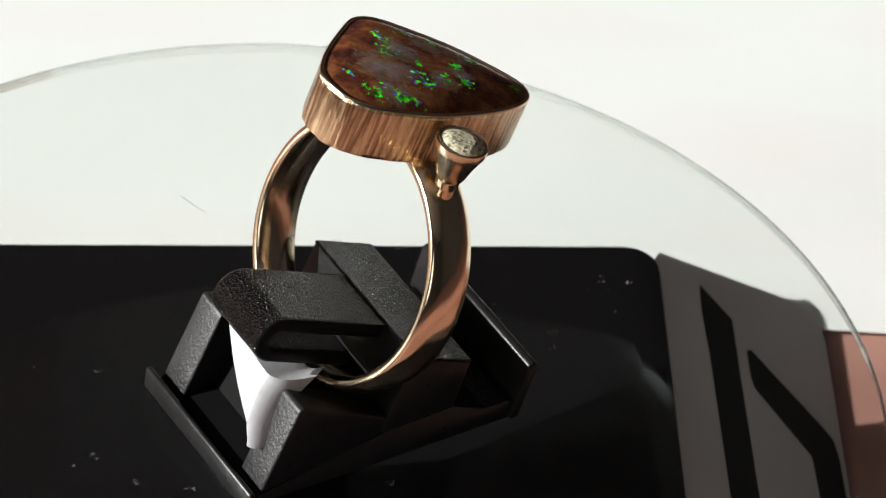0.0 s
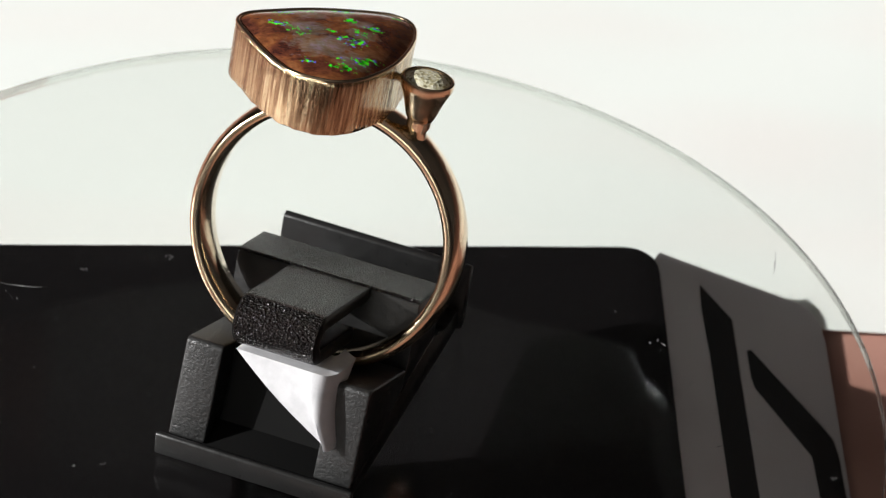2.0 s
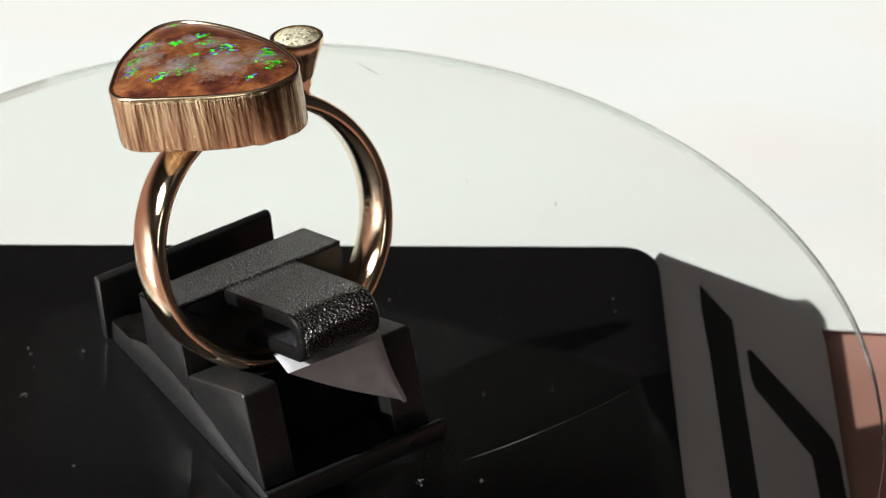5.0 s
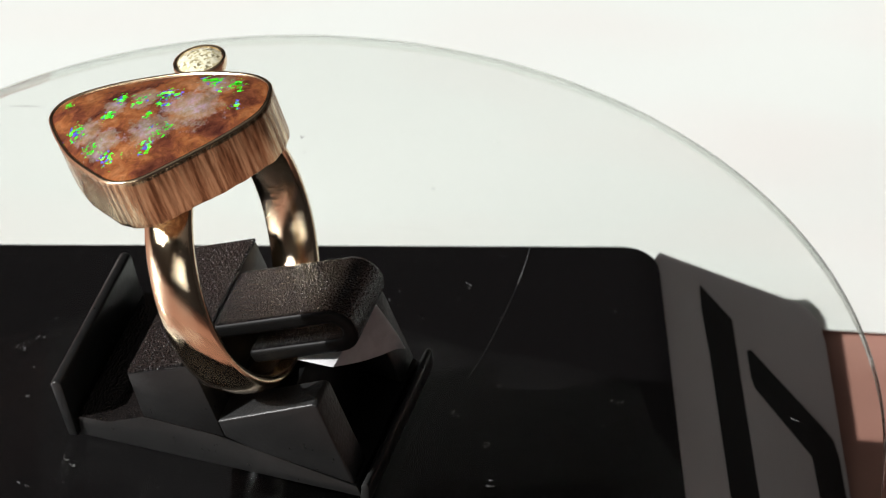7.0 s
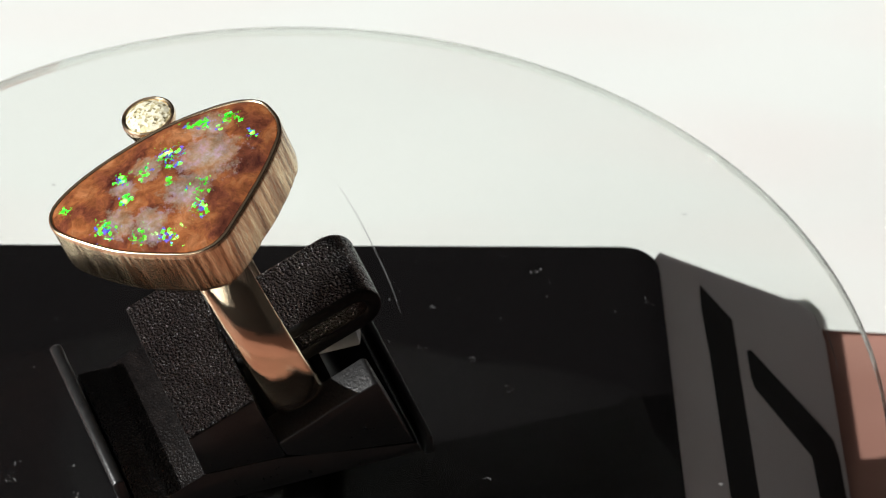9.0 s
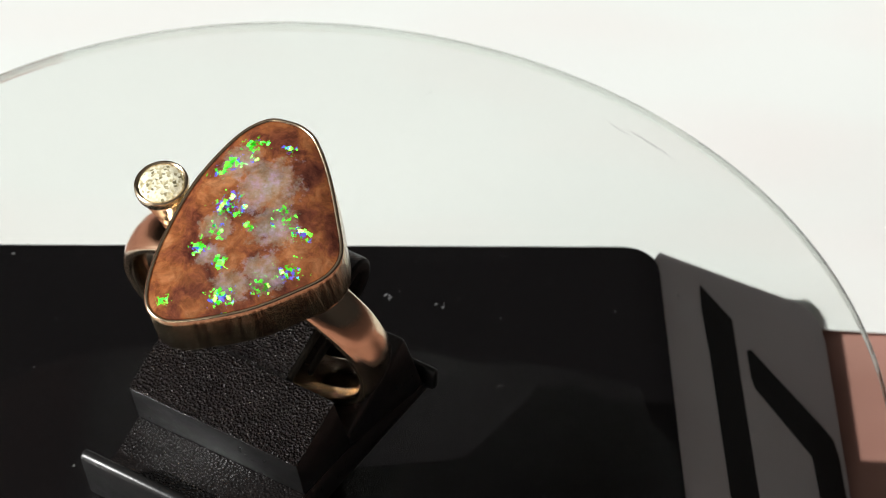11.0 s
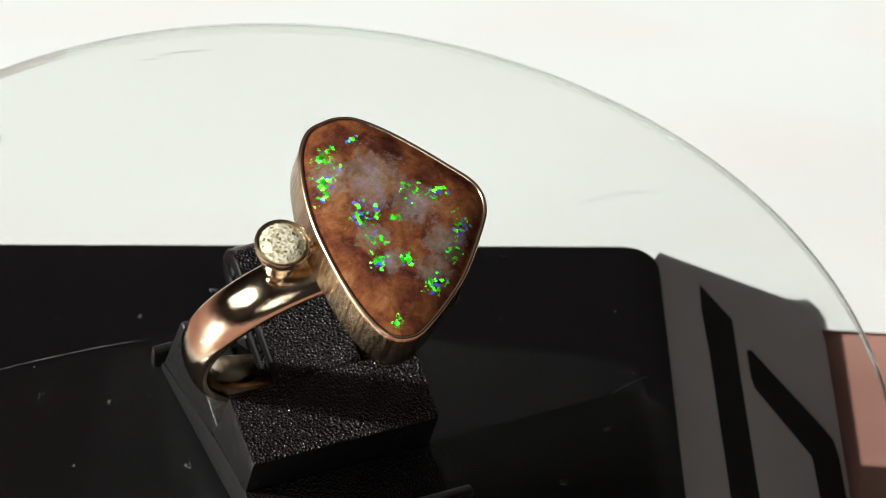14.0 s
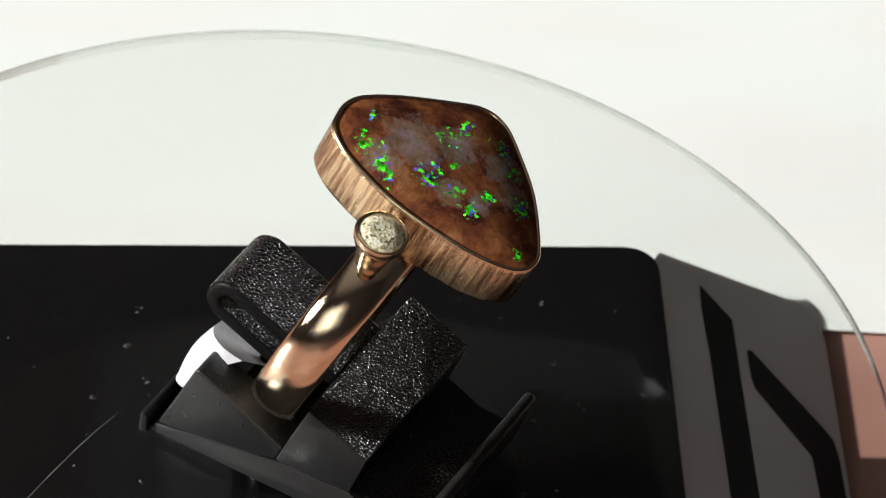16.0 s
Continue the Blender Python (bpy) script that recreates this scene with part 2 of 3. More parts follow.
def painted_diamond():
    """Opaque stone: pale and dark cells in its colour paint the sparkle of inner facets."""
    m = material("diamond", (0.93, 0.9, 0.74), 0.1, 0.12, IOR=2.0)
    v = coords(m)
    vo = node(m, "ShaderNodeTexVoronoi", Scale=4.2, Randomness=1.0)
    link(m, v, vo.inputs["Vector"])
    link(m, ramp(m, vo.outputs["Color"], [(0.12, (0.22, 0.19, 0.10)), (0.32, (0.72, 0.65, 0.40)), (0.55, (0.92, 0.88, 0.68))]), shader(m).inputs["Base Color"])
    link(m, bump(m, vo.outputs["Distance"], 0.14, 0.0004), shader(m).inputs["Normal"])
    return m


def dust_white():
    m = material("dust", (0.5, 0.5, 0.5), 0.7)
    v = coords(m)
    link(m, ramp(m, noise_of(m, v, 0.5, 2), [(0.35, grey(0.10)), (0.7, grey(0.34))]), shader(m).inputs["Base Color"])
    return m


SATIN = gold_satin()
GOLD, BARK, OPAL, GRAIN, BLACK = gold_polished(), gold_barked(), boulder_opal(), leathery_black(), smooth_black()
FINE = leathery_black(0.25)
# a darker copy of the black plastic, with the recess's shade in its colour
SANDY, SHADE_BLACK = sandy_black(), material("shaded_black_plastic", (0.004, 0.004, 0.004), 0.45, Specular_IOR_Level=0.1)
CEILING = bounce_ceiling()
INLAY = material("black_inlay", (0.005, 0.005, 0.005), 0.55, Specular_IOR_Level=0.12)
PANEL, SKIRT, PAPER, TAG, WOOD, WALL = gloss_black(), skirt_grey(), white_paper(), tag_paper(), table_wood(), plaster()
ACRYLIC = clear_acrylic()
GLASS, EDGE, DIAMOND, DUST = clear_glass(), polished_edge(), painted_diamond(), dust_white()


# ---- mesh helpers ----
def part(name, bm, mat, parent=None, label="", smooth=False, angle=40):
    """Links a bmesh, modelled in millimetres, as one mesh object."""
    bmesh.ops.recalc_face_normals(bm, faces=bm.faces)
    if smooth:
        for f in bm.faces:
            f.smooth = True
        for e in bm.edges:
            if len(e.link_faces) == 2 and e.calc_face_angle(0) > radians(angle):
                e.smooth = False
    bmesh.ops.scale(bm, vec=(MM, MM, MM), verts=bm.verts)
    data = bpy.data.meshes.new(name)
    bm.to_mesh(data)
    bm.free()
    data.materials.append(mat)
    ob = new(name, data)
    if parent is not None:
        ob.parent = parent
    if label:
        ob["label"] = label
    return ob


def prism(poly, x0, x1, bevel=0.0, seg=2, axis="x"):
    """A polygon extruded: (y, z) along x, or (x, y) along z."""
    bm = bmesh.new()
    ends = []
    for a in (x0, x1):
        ends.append([bm.verts.new((a, u, v) if axis == "x" else (u, v, a)) for u, v in poly])
    bm.faces.new(ends[0])
    bm.faces.new(list(reversed(ends[1])))
    n = len(poly)
    for k in range(n):
        bm.faces.new((ends[0][k], ends[1][k], ends[1][(k + 1) % n], ends[0][(k + 1) % n]))
    bmesh.ops.recalc_face_normals(bm, faces=bm.faces)
    if bevel:
        sharp = [e for e in bm.edges if e.calc_face_angle(0) > radians(15)]
        bmesh.ops.bevel(bm, geom=sharp, offset=bevel, segments=seg, profile=0.5, affect="EDGES", clamp_overlap=True)
    return bm


def smooth_loop(pts, count):
    """A closed Catmull-Rom curve through pts."""
    n, out = len(pts), []
    for k in range(count):
        u = k * n / count
        i, t = int(u), u - int(u)
        p = [Vector(pts[(i + j) % n]) for j in (-1, 0, 1, 2)]
        out.append(0.5 * ((2 * p[1]) + (p[2] - p[0]) * t + (2 * p[0] - 5 * p[1] + 4 * p[2] - p[3]) * t * t + (3 * p[1] - p[0] - 3 * p[2] + p[3]) * t ** 3))
    return out


def loft(rings, close_first=True, close_last=True, cyclic=False):
    bm = bmesh.new()
    rows = [[bm.verts.new(p) for p in ring] for ring in rings]
    pairs = list(zip(rows, rows[1:])) + ([(rows[-1], rows[0])] if cyclic else [])
    for a, b in pairs:
        n = len(a)
        for k in range(n):
            bm.faces.new((a[k], a[(k + 1) % n], b[(k + 1) % n], b[k]))
    if close_first and not cyclic:
        bm.faces.new(rows[0])
    if close_last and not cyclic:
        bm.faces.new(list(reversed(rows[-1])))
    return bm


def lathe(profile, count=64, place=None):
    """Turns (radius, height) pairs about the z axis."""
    rings = [[Vector((r * math.cos(2 * math.pi * k / count), r * math.sin(2 * math.pi * k / count), h)) for k in range(count)] for r, h in profile]
    bm = loft(rings)
    if place is not None:
        bmesh.ops.transform(bm, matrix=place, verts=bm.verts)
    return bm


def rounded_rect(hx, hy, r, seg=6):
    out = []
    for sx, sy, a0 in ((1, 1, 0), (-1, 1, 90), (-1, -1, 180), (1, -1, 270)):
        for k in range(seg + 1):
            a = radians(a0 + 90 * k / seg)
            out.append((sx * (hx - r) + r * math.cos(a), sy * (hy - r) + r * math.sin(a)))
    return out


def empty(name):
    ob = new(name)
    ob.empty_display_size = 0.01
    return ob


def box(x0, x1, y0, y1, z0, z1):
    return prism([(y0, z0), (y1, z0), (y1, z1), (y0, z1)], x0, x1)


# ---- the setting: table top, paper, plain room ----
TABLE_Z = -21.2
tagged(part("ground", box(-1600, 1600, -1600, 1600, TABLE_Z - 40, TABLE_Z), WOOD), "pinkish brown wooden table top in sunlight", "table top", kind="structure")


def ease(t):
    t = min(1.0, max(0.0, t))
    return t * t * (3 - 2 * t)


def sheet_height(x, y):
    """The sheet leans a little on the base and settles to the table further off."""
    off = y - 47.6 - 0.42 * (x - 9.3)
    lift = 0.036 * max(0.0, 66 - x) * (1 - ease((off + 14) / 30))
    calm = min(1.0, max(0.0, (y - 36) / 12))
    return lift + calm * 0.22 * (1 - noise.noise((x * 0.018 + y * 0.012, y * 0.03 - x * 0.006, 0.3)))


def backdrop_sheet():
    bm = bmesh.new()
    nx, ny = 60, 60
    top, low = [], []
    for j in range(ny + 1):
        for i in range(nx + 1):
            x, y = -32 + 145 * i / nx, 34.9 + 120 * j / ny
            h = sheet_height(x, y)
            top.append(bm.verts.new((x, y, TABLE_Z + 0.12 + h)))
            low.append(bm.verts.new((x, y, TABLE_Z + 0.01 + h)))
    w = nx + 1
    for j in range(ny):
        for i in range(nx):
            a, b, c, d = j * w + i, j * w + i + 1, (j + 1) * w + i + 1, (j + 1) * w + i
            bm.faces.new((top[a], top[b], top[c], top[d]))
            bm.faces.new((low[d], low[c], low[b], low[a]))
    edge = [j for j in range(w)] + [j * w + nx for j in range(1, ny + 1)] + [ny * w + i for i in range(nx - 1, -1, -1)] + [j * w for j in range(ny - 1, 0, -1)]
    for a, b in zip(edge, edge[1:] + edge[:1]):
        bm.faces.new((top[a], low[a], low[b], top[b]))
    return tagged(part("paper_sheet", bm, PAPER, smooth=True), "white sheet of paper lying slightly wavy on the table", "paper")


backdrop_sheet()

# unseen room shell; its west opening is cut to limit the sunlit patch
ROOM = 1500
HIGH = 1900
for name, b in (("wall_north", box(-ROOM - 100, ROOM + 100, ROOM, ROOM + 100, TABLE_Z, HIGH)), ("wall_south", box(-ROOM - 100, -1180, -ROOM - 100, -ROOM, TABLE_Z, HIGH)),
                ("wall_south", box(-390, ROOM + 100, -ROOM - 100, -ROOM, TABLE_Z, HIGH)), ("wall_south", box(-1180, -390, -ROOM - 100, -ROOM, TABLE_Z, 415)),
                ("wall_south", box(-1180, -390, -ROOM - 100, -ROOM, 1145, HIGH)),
                ("wall_east", box(ROOM, ROOM + 100, -ROOM, ROOM, TABLE_Z, HIGH)), ("ceiling", box(-ROOM - 100, ROOM + 100, -ROOM - 100, ROOM + 100, HIGH, HIGH + 100)),
                ("wall_west", box(-ROOM - 100, -ROOM, -60, ROOM, TABLE_Z, HIGH)), ("wall_west", box(-ROOM - 100, -ROOM, -ROOM, -500, TABLE_Z, HIGH)),
                ("wall_west", box(-ROOM - 100, -ROOM, -500, -60, TABLE_Z, 560)), ("wall_west", box(-ROOM - 100, -ROOM, -500, -60, 875, HIGH))):
    tagged(part(name, b, CEILING if name == "ceiling" else WALL), "unseen white ceiling, added to bounce light down" if name == "ceiling" else "unseen plain dim grey wall, added to close the room", "ceiling" if name == "ceiling" else "wall", kind="structure")


# ---- turntable base ----
BASE_YAW = 2.8


def slope_solid(poly, top, low, side, turn):
    """A polygon on the base's slope, falling with x, closed downwards; low: the bottom's level, or with the slope if above 1."""
    bm = bmesh.new()

    def level(x):
        return top - (x - 33.9) * 8.4 / 17.5
    upper = [bm.verts.new((side * x, y, level(x))) for x, y in poly]
    lower = [bm.verts.new((side * x, y, level(x) - (top - low) if low > 1 else low)) for x, y in poly]
    bm.faces.new(upper)
    bm.faces.new(list(reversed(lower)))
    n = len(poly)
    for k in range(n):
        bm.faces.new((upper[k], lower[k], lower[(k + 1) % n], upper[(k + 1) % n]))
    bmesh.ops.transform(bm, matrix=turn, verts=bm.verts)
    bmesh.ops.recalc_face_normals(bm, faces=bm.faces)
    bmesh.ops.bevel(bm, geom=[e for e in bm.edges if e.calc_face_angle(0) > radians(20)], offset=0.05, segments=1, affect="EDGES", clamp_overlap=True)
    return bm


def turntable_base():
    root = empty("turntable_base")
    tagged(root, "low black turntable base with a glossy top panel, on table", "turntable")
    root.matrix_world = pose(0, 0, (TABLE_Z + 0.2) * MM)
    z = -(TABLE_Z + 0.2) + 0.4
    turn = Matrix.Rotation(radians(BASE_YAW), 4, "Z")
    bm = prism(rounded_rect(33.2, 33.2, 3.0), 0, z - 14.0, 0, 1, "z")
    bmesh.ops.transform(bm, matrix=turn, verts=bm.verts)
    part("body", bm, BLACK, root, "black plastic body", True)
    bm = prism([(x, y + 0.3) for x, y in rounded_rect(34.4, 34.2, 3.2)], z - 14.0, z - 12.5, 0.25, 2, "z")
    bmesh.ops.transform(bm, matrix=turn, verts=bm.verts)
    part("top_panel", bm, PANEL, root, "glossy black top panel", True)
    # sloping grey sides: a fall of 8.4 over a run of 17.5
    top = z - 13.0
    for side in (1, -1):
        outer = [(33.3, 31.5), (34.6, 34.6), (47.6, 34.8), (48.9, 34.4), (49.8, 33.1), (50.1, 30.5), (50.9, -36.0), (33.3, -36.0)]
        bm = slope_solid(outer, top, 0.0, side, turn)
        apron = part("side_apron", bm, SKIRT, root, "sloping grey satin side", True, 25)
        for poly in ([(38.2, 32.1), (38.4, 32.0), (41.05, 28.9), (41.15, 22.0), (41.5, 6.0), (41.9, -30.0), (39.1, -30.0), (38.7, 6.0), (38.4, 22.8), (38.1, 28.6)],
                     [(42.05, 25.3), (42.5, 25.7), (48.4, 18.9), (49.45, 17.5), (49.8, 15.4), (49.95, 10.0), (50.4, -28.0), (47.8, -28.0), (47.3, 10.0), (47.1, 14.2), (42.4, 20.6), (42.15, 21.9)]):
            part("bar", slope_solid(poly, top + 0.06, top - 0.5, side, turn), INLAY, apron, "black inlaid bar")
    bm = lathe([(5.2, z - 12.5), (5.2, z - 11.6), (4.9, z - 11.2), (4.9, z - 1.75)], 48)
    part("spindle", bm, ACRYLIC, root, "clear plastic spindle", True)
    rng = random.Random(3)
    bm = bmesh.new()
    for x, y, size in [(-18.5, 5.0, 0.35)] + [(rng.uniform(-26, 31), rng.uniform(-6, 31), rng.choice((0.08, 0.1, 0.14, 0.2))) for _ in range(45)]:
        a = rng.uniform(0, math.pi)
        ux, uy = math.cos(a) * size / 2, math.sin(a) * size / 2
        bm.faces.new([bm.verts.new((x + px * ux - py * uy, y + px * uy + py * ux, z - 12.49)) for px, py in ((-1, -0.3), (0.2, -0.6), (1, 0.1), (0.3, 0.6), (-0.7, 0.5))])
    tagged(part("dust", bm, DUST, root, "pale dust specks"), kind="stuff")
    return root


turntable_base()


# ---- turning platform ----
DISC_X, DISC_Y, DISC_R, DISC_T = -0.60, 0.54, 50.04, 1.05


def disc_z(x, y):
    """The plate sits a little askew on its spindle."""
    return -0.22 + 0.0186 * x - 0.0388 * y


def glass_platform():
    root = empty("glass_platform")
    tagged(root, "clear round glass plate with fine scratches and dust", "glass plate")
    r, t = DISC_R, DISC_T
    count = 192

    def circle(rad, h):
        flat = [(DISC_X + rad * math.cos(2 * math.pi * k / count), DISC_Y + rad * math.sin(2 * math.pi * k / count)) for k in range(count)]
        return [Vector((x, y, disc_z(x, y) + h)) for x, y in flat]
    plate = part("plate", loft([circle(r - 0.15, 0.0), circle(r - 0.15, -t)]), GLASS, root)
    plate.visible_shadow = False
    rim = [circle(r - a, h) for a, h in ((0.14, 0.0), (0.05, -0.06), (0.01, -0.2), (0.0, -t * 0.5), (0.01, -t + 0.2), (0.05, -t + 0.06), (0.14, -t))]
    edge = part("edge", loft(rim, cyclic=True), EDGE, root, "fire-polished edge", True, 50)
    edge.visible_shadow = False
    return root


platform = glass_platform()


def scratch(bm, a, b, bow, width, z=0.008):
    a, b = Vector((*a, z + disc_z(*a))), Vector((*b, z + disc_z(*b)))
    side = Vector((-(b - a).y, (b - a).x, 0)).normalized()
    n = 14
    left, right = [], []
    for k in range(n + 1):
        u = k / n
        p = a.lerp(b, u) + side * (bow * 4 * u * (1 - u) + 0.03 * math.sin(9 * u))
        w = width * (0.25 + math.sin(math.pi * u)) * 0.5
        left.append(bm.verts.new(p + side * w))
        right.append(bm.verts.new(p - side * w))
    for k in range(n):
        bm.faces.new((left[k], left[k + 1], right[k + 1], right[k]))


def platform_dust():
    rng = random.Random(7)
    bm = bmesh.new()
    for a, b, bow, w in (((26.8, -12.5), (8.6, -12.3), 0.55, 0.055), ((-4.5, -45.9), (-10.6, -44.8), 0.25, 0.06), ((-26.3, 6.3), (-30.0, 5.3), 0.2, 0.07),
                         ((-5.6, -45.4), (-3.0, -45.9), 0.1, 0.05), ((29.7, 37.3), (30.6, 34.0), 0.1, 0.06)):
        scratch(bm, a, b, bow, w)
    known = [(24.6, 21.2, 0.7), (34.3, 24.3, 0.7), (1.0, 25.0, 0.7), (-3.2, -17.6, 0.9), (9.4, -24.9, 0.5), (-15.1, 19.2, 0.8), (-28.4, 4.4, 0.9)]
    spots = known + [(None, None, rng.choice((0.12, 0.15, 0.2, 0.28, 0.5))) for _ in range(70)]
    for x, y, size in spots:
        if x is None:
            a, d = rng.uniform(0, 2 * math.pi), DISC_R * 0.95 * math.sqrt(rng.random())
            x, y = d * math.cos(a), d * math.sin(a) - 1.2
        if -10 < x < 10.5 and -11 < y < 20:
            continue
        for _ in range(1 if size < 0.25 else rng.randint(3, 6)):
            ox, oy = (rng.gauss(0, size * 0.5) for _ in range(2)) if size >= 0.25 else (0, 0)
            a, ln, wd = rng.uniform(0, math.pi), rng.uniform(0.4, 1.0) * min(size, 0.6), rng.uniform(0.03, 0.09)
            ux, uy = math.cos(a), math.sin(a)
            p = [(x + ox + sx * ux * ln / 2 - sy * uy * wd / 2 * f, y + oy + sx * uy * ln / 2 + sy * ux * wd / 2 * f, 0.006) for sx, sy, f in ((-1, -1, 0.3), (0, -1, 1.2), (1, -0.5, 0.4), (0.9, 0.6, 0.4), (0.1, 1, 1), (-1, 0.7, 0.3))]
            bm.faces.new([bm.verts.new((q[0], q[1], disc_z(q[0], q[1]) + 0.008)) for q in p])
    return tagged(part("dust", bm, DUST, platform, "pale dust specks and hair scratches"), kind="stuff")


platform_dust()


# ---- ring holder ----
HX0, HX1 = -7.9, 8.5


def ring_holder():
    root = empty("ring_holder")
    tagged(root, "black plastic ring holder with a grained tongue, on glass plate", "ring holder")
    bm = prism([(-8.7, 0.16), (16.0, -0.78), (16.2, 1.2), (13.6, 1.4), (10.5, 3.0), (4.0, 3.0), (3.9, 2.98), (-8.2, 1.2)], HX0, HX1, 0.05)
    # front of the foot gets the darker black, for shade between the cheeks
    for f in bm.faces:
        f.material_index = (2 if f.calc_center_median().y < 1 else 1) if f.normal.z > 0.3 else 0
    foot = part("foot", bm, BLACK, root, "", True)
    foot.data.materials.append(FINE)
    foot.data.materials.append(SHADE_BLACK)
    part("back_lip", prism([(16.02, -0.76), (16.9, -0.8), (18.6, 4.5), (18.2, 4.9), (17.6, 4.8)], HX0 - 0.5, HX1 + 0.4, 0.2), BLACK, root, "", True)
    part("front_lip", prism([(-9.6, 0.2), (-8.72, 0.17), (-8.72, 1.9), (-9.0, 2.3), (-9.4, 2.2)], HX0 - 0.6, HX1 + 0.6, 0.2), BLACK, root, "", True)
    wedge = part("wedge", prism([(10.5, 3.02), (11.95, 7.3), (6.4, 10.07), (4.1, 4.7), (3.4, 3.02)], HX0, HX1, 0.1), BLACK, root, "", True)
    part("seat_pad", prism([(11.97, 7.32), (12.05, 7.58), (11.95, 7.66), (6.55, 10.36), (6.38, 10.33), (6.38, 10.09)], HX0, HX1, 0.07), GRAIN, wedge, "grained black sloping seat", True)
    for x0, x1 in ((HX0, -4.6), (5.1, HX1)):
        bm = prism([(4.05, 4.6), (3.35, 3.02), (1.0, 2.4), (-8.0, 1.3), (-7.9, 1.6), (-4.5, 9.0), (-4.1, 9.15)], x0, x1, 0.2, 3)
        for f in bm.faces:
            f.material_index = 1 if abs(f.normal.x) > 0.9 else 0
        cheek = part("cheek", bm, SANDY, root, "", True)
        cheek.data.materials.append(BLACK)
    # block between the cheeks, coloured darker where little sun would reach
    part("middle", prism([(4.05, 4.5), (3.35, 3.02), (1.0, 2.4), (-5.0, 1.65), (-1.6, 7.5)], -4.58, 5.08), SHADE_BLACK, root)
    # the tongue: a strip folded back on itself
    slope = Vector((-0.894, 0.447))
    down = Vector((-0.447, -0.894))
    top0, length, gap, th = Vector((6.42, 10.36)), 10.7, 1.6, 1.4
    outer_r, inner_r = (gap + 2 * th) / 2, gap / 2
    a = top0 + slope * length
    mid = a + down * outer_r
    outer, inner = [], []
    for k in range(19):
        ang = math.pi * k / 18
        d = (-down) * math.cos(ang) + slope * math.sin(ang)
        outer.append(mid + d * outer_r)
        inner.append(mid + d * inner_r)
    low_end = mid + down * outer_r - slope * 8.5
    poly = [top0] + outer + [low_end, low_end - down * th] + list(reversed(inner)) + [top0 + down * th]
    bm = prism([tuple(p) for p in poly], -3.3, 4.2, 0.42, 3)
    # the tongue's sides are ungrained and take the same darker black
    for f in bm.faces:
        f.material_index = 1 if abs(f.normal.x) > 0.5 else 0
    strip = part("tongue", bm, GRAIN, root, "grained black folded tongue", True)
    strip.data.materials.append(SHADE_BLACK)
    return root


holder = ring_holder()


# ---- paper tag ----
def paper_tag():
    bm = bmesh.new()
    n, w, fold = 14, 10, 6
    top, low = [], []
    left0, right0, tip = Vector((-3.5, -4.4, 9.6)), Vector((4.3, -5.3, 10.4)), Vector((5.9, -7.4, 4.5))
    back_l, back_r = Vector((-2.9, -1.2, 8.9)), Vector((3.8, -1.2, 8.9))
    for j in range(n + 1):
        row_t, row_l = [], []
        for i in range(w + fold + 1):
            u = min(1.0, i / w)
            if j <= 3:
                k = j / 3
                p = back_l.lerp(left0, k).lerp(back_r.lerp(right0, k), u)
            else:
                k = (j - 3) / (n - 3)
                p = left0.lerp(tip, k * 0.97).lerp(right0.lerp(tip, k), u)
                p = p + Vector((-0.35, -0.55, -0.1)) * math.sin(math.pi * min(1, k * 1.05)) * (0.4 + 0.6 * u)
                p = p + Vector((0.0, -0.5, 0.1)) * max(0.0, u - 0.75) * 4 * k
            skin = Vector((0, 0.09, -0.05))
            if i > w:
                c = (i - w) / fold
                back = (0.35 + 0.65 * min(1.0, j / 3)) * (1 - 0.6 * max(0.0, j - 3) / (n - 3))
                p = p + Vector((1.7 * math.sin(1.5 * c), 0.4 * c + 3.4 * c * c, -0.7 * c)) * back
                skin = skin.lerp(Vector((-0.09, 0.0, -0.05)), c)
            row_t.append(bm.verts.new(p))
            row_l.append(bm.verts.new(p + skin))
        top.append(row_t)
        low.append(row_l)
    w += fold
    for j in range(n):
        for i in range(w):
            bm.faces.new((top[j][i], top[j][i + 1], top[j + 1][i + 1], top[j + 1][i]))
            bm.faces.new((low[j + 1][i], low[j + 1][i + 1], low[j][i + 1], low[j][i]))
    edge = [(0, i) for i in range(w + 1)] + [(j, w) for j in range(1, n + 1)] + [(n, i) for i in range(w - 1, -1, -1)] + [(j, 0) for j in range(n - 1, 0, -1)]
    for (a, b), (c, d) in zip(edge, edge[1:] + edge[:1]):
        bm.faces.new((top[a][b], low[a][b], low[c][d], top[c][d]))
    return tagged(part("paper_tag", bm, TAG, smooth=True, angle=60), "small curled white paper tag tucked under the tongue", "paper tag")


tag = paper_tag()

# ---- the ring ----
RING_C = Vector((0.3, 5.71, 16.02))
RING_AXIS = Vector((-0.030, 0.908, -0.417)).normalized()
RING_UP = Vector((0, 0.417, 0.909))
RING_UP = (RING_UP - RING_AXIS * RING_AXIS.dot(RING_UP)).normalized()
RING_SIDE = RING_UP.cross(RING_AXIS)
RING_R = 11.47

FACE_C = Vector((-2.56, 11.68, 31.23))
FACE_N = Vector((-0.008, 0.37, 0.928)).normalized()
FACE_X = (Vector((1, 0, 0)) - FACE_N * FACE_N.x).normalized()
FACE_Y = FACE_N.cross(FACE_X)
FACE = Matrix((FACE_X, FACE_Y, FACE_N)).transposed().to_4x4()
FACE.translation = FACE_C * MM
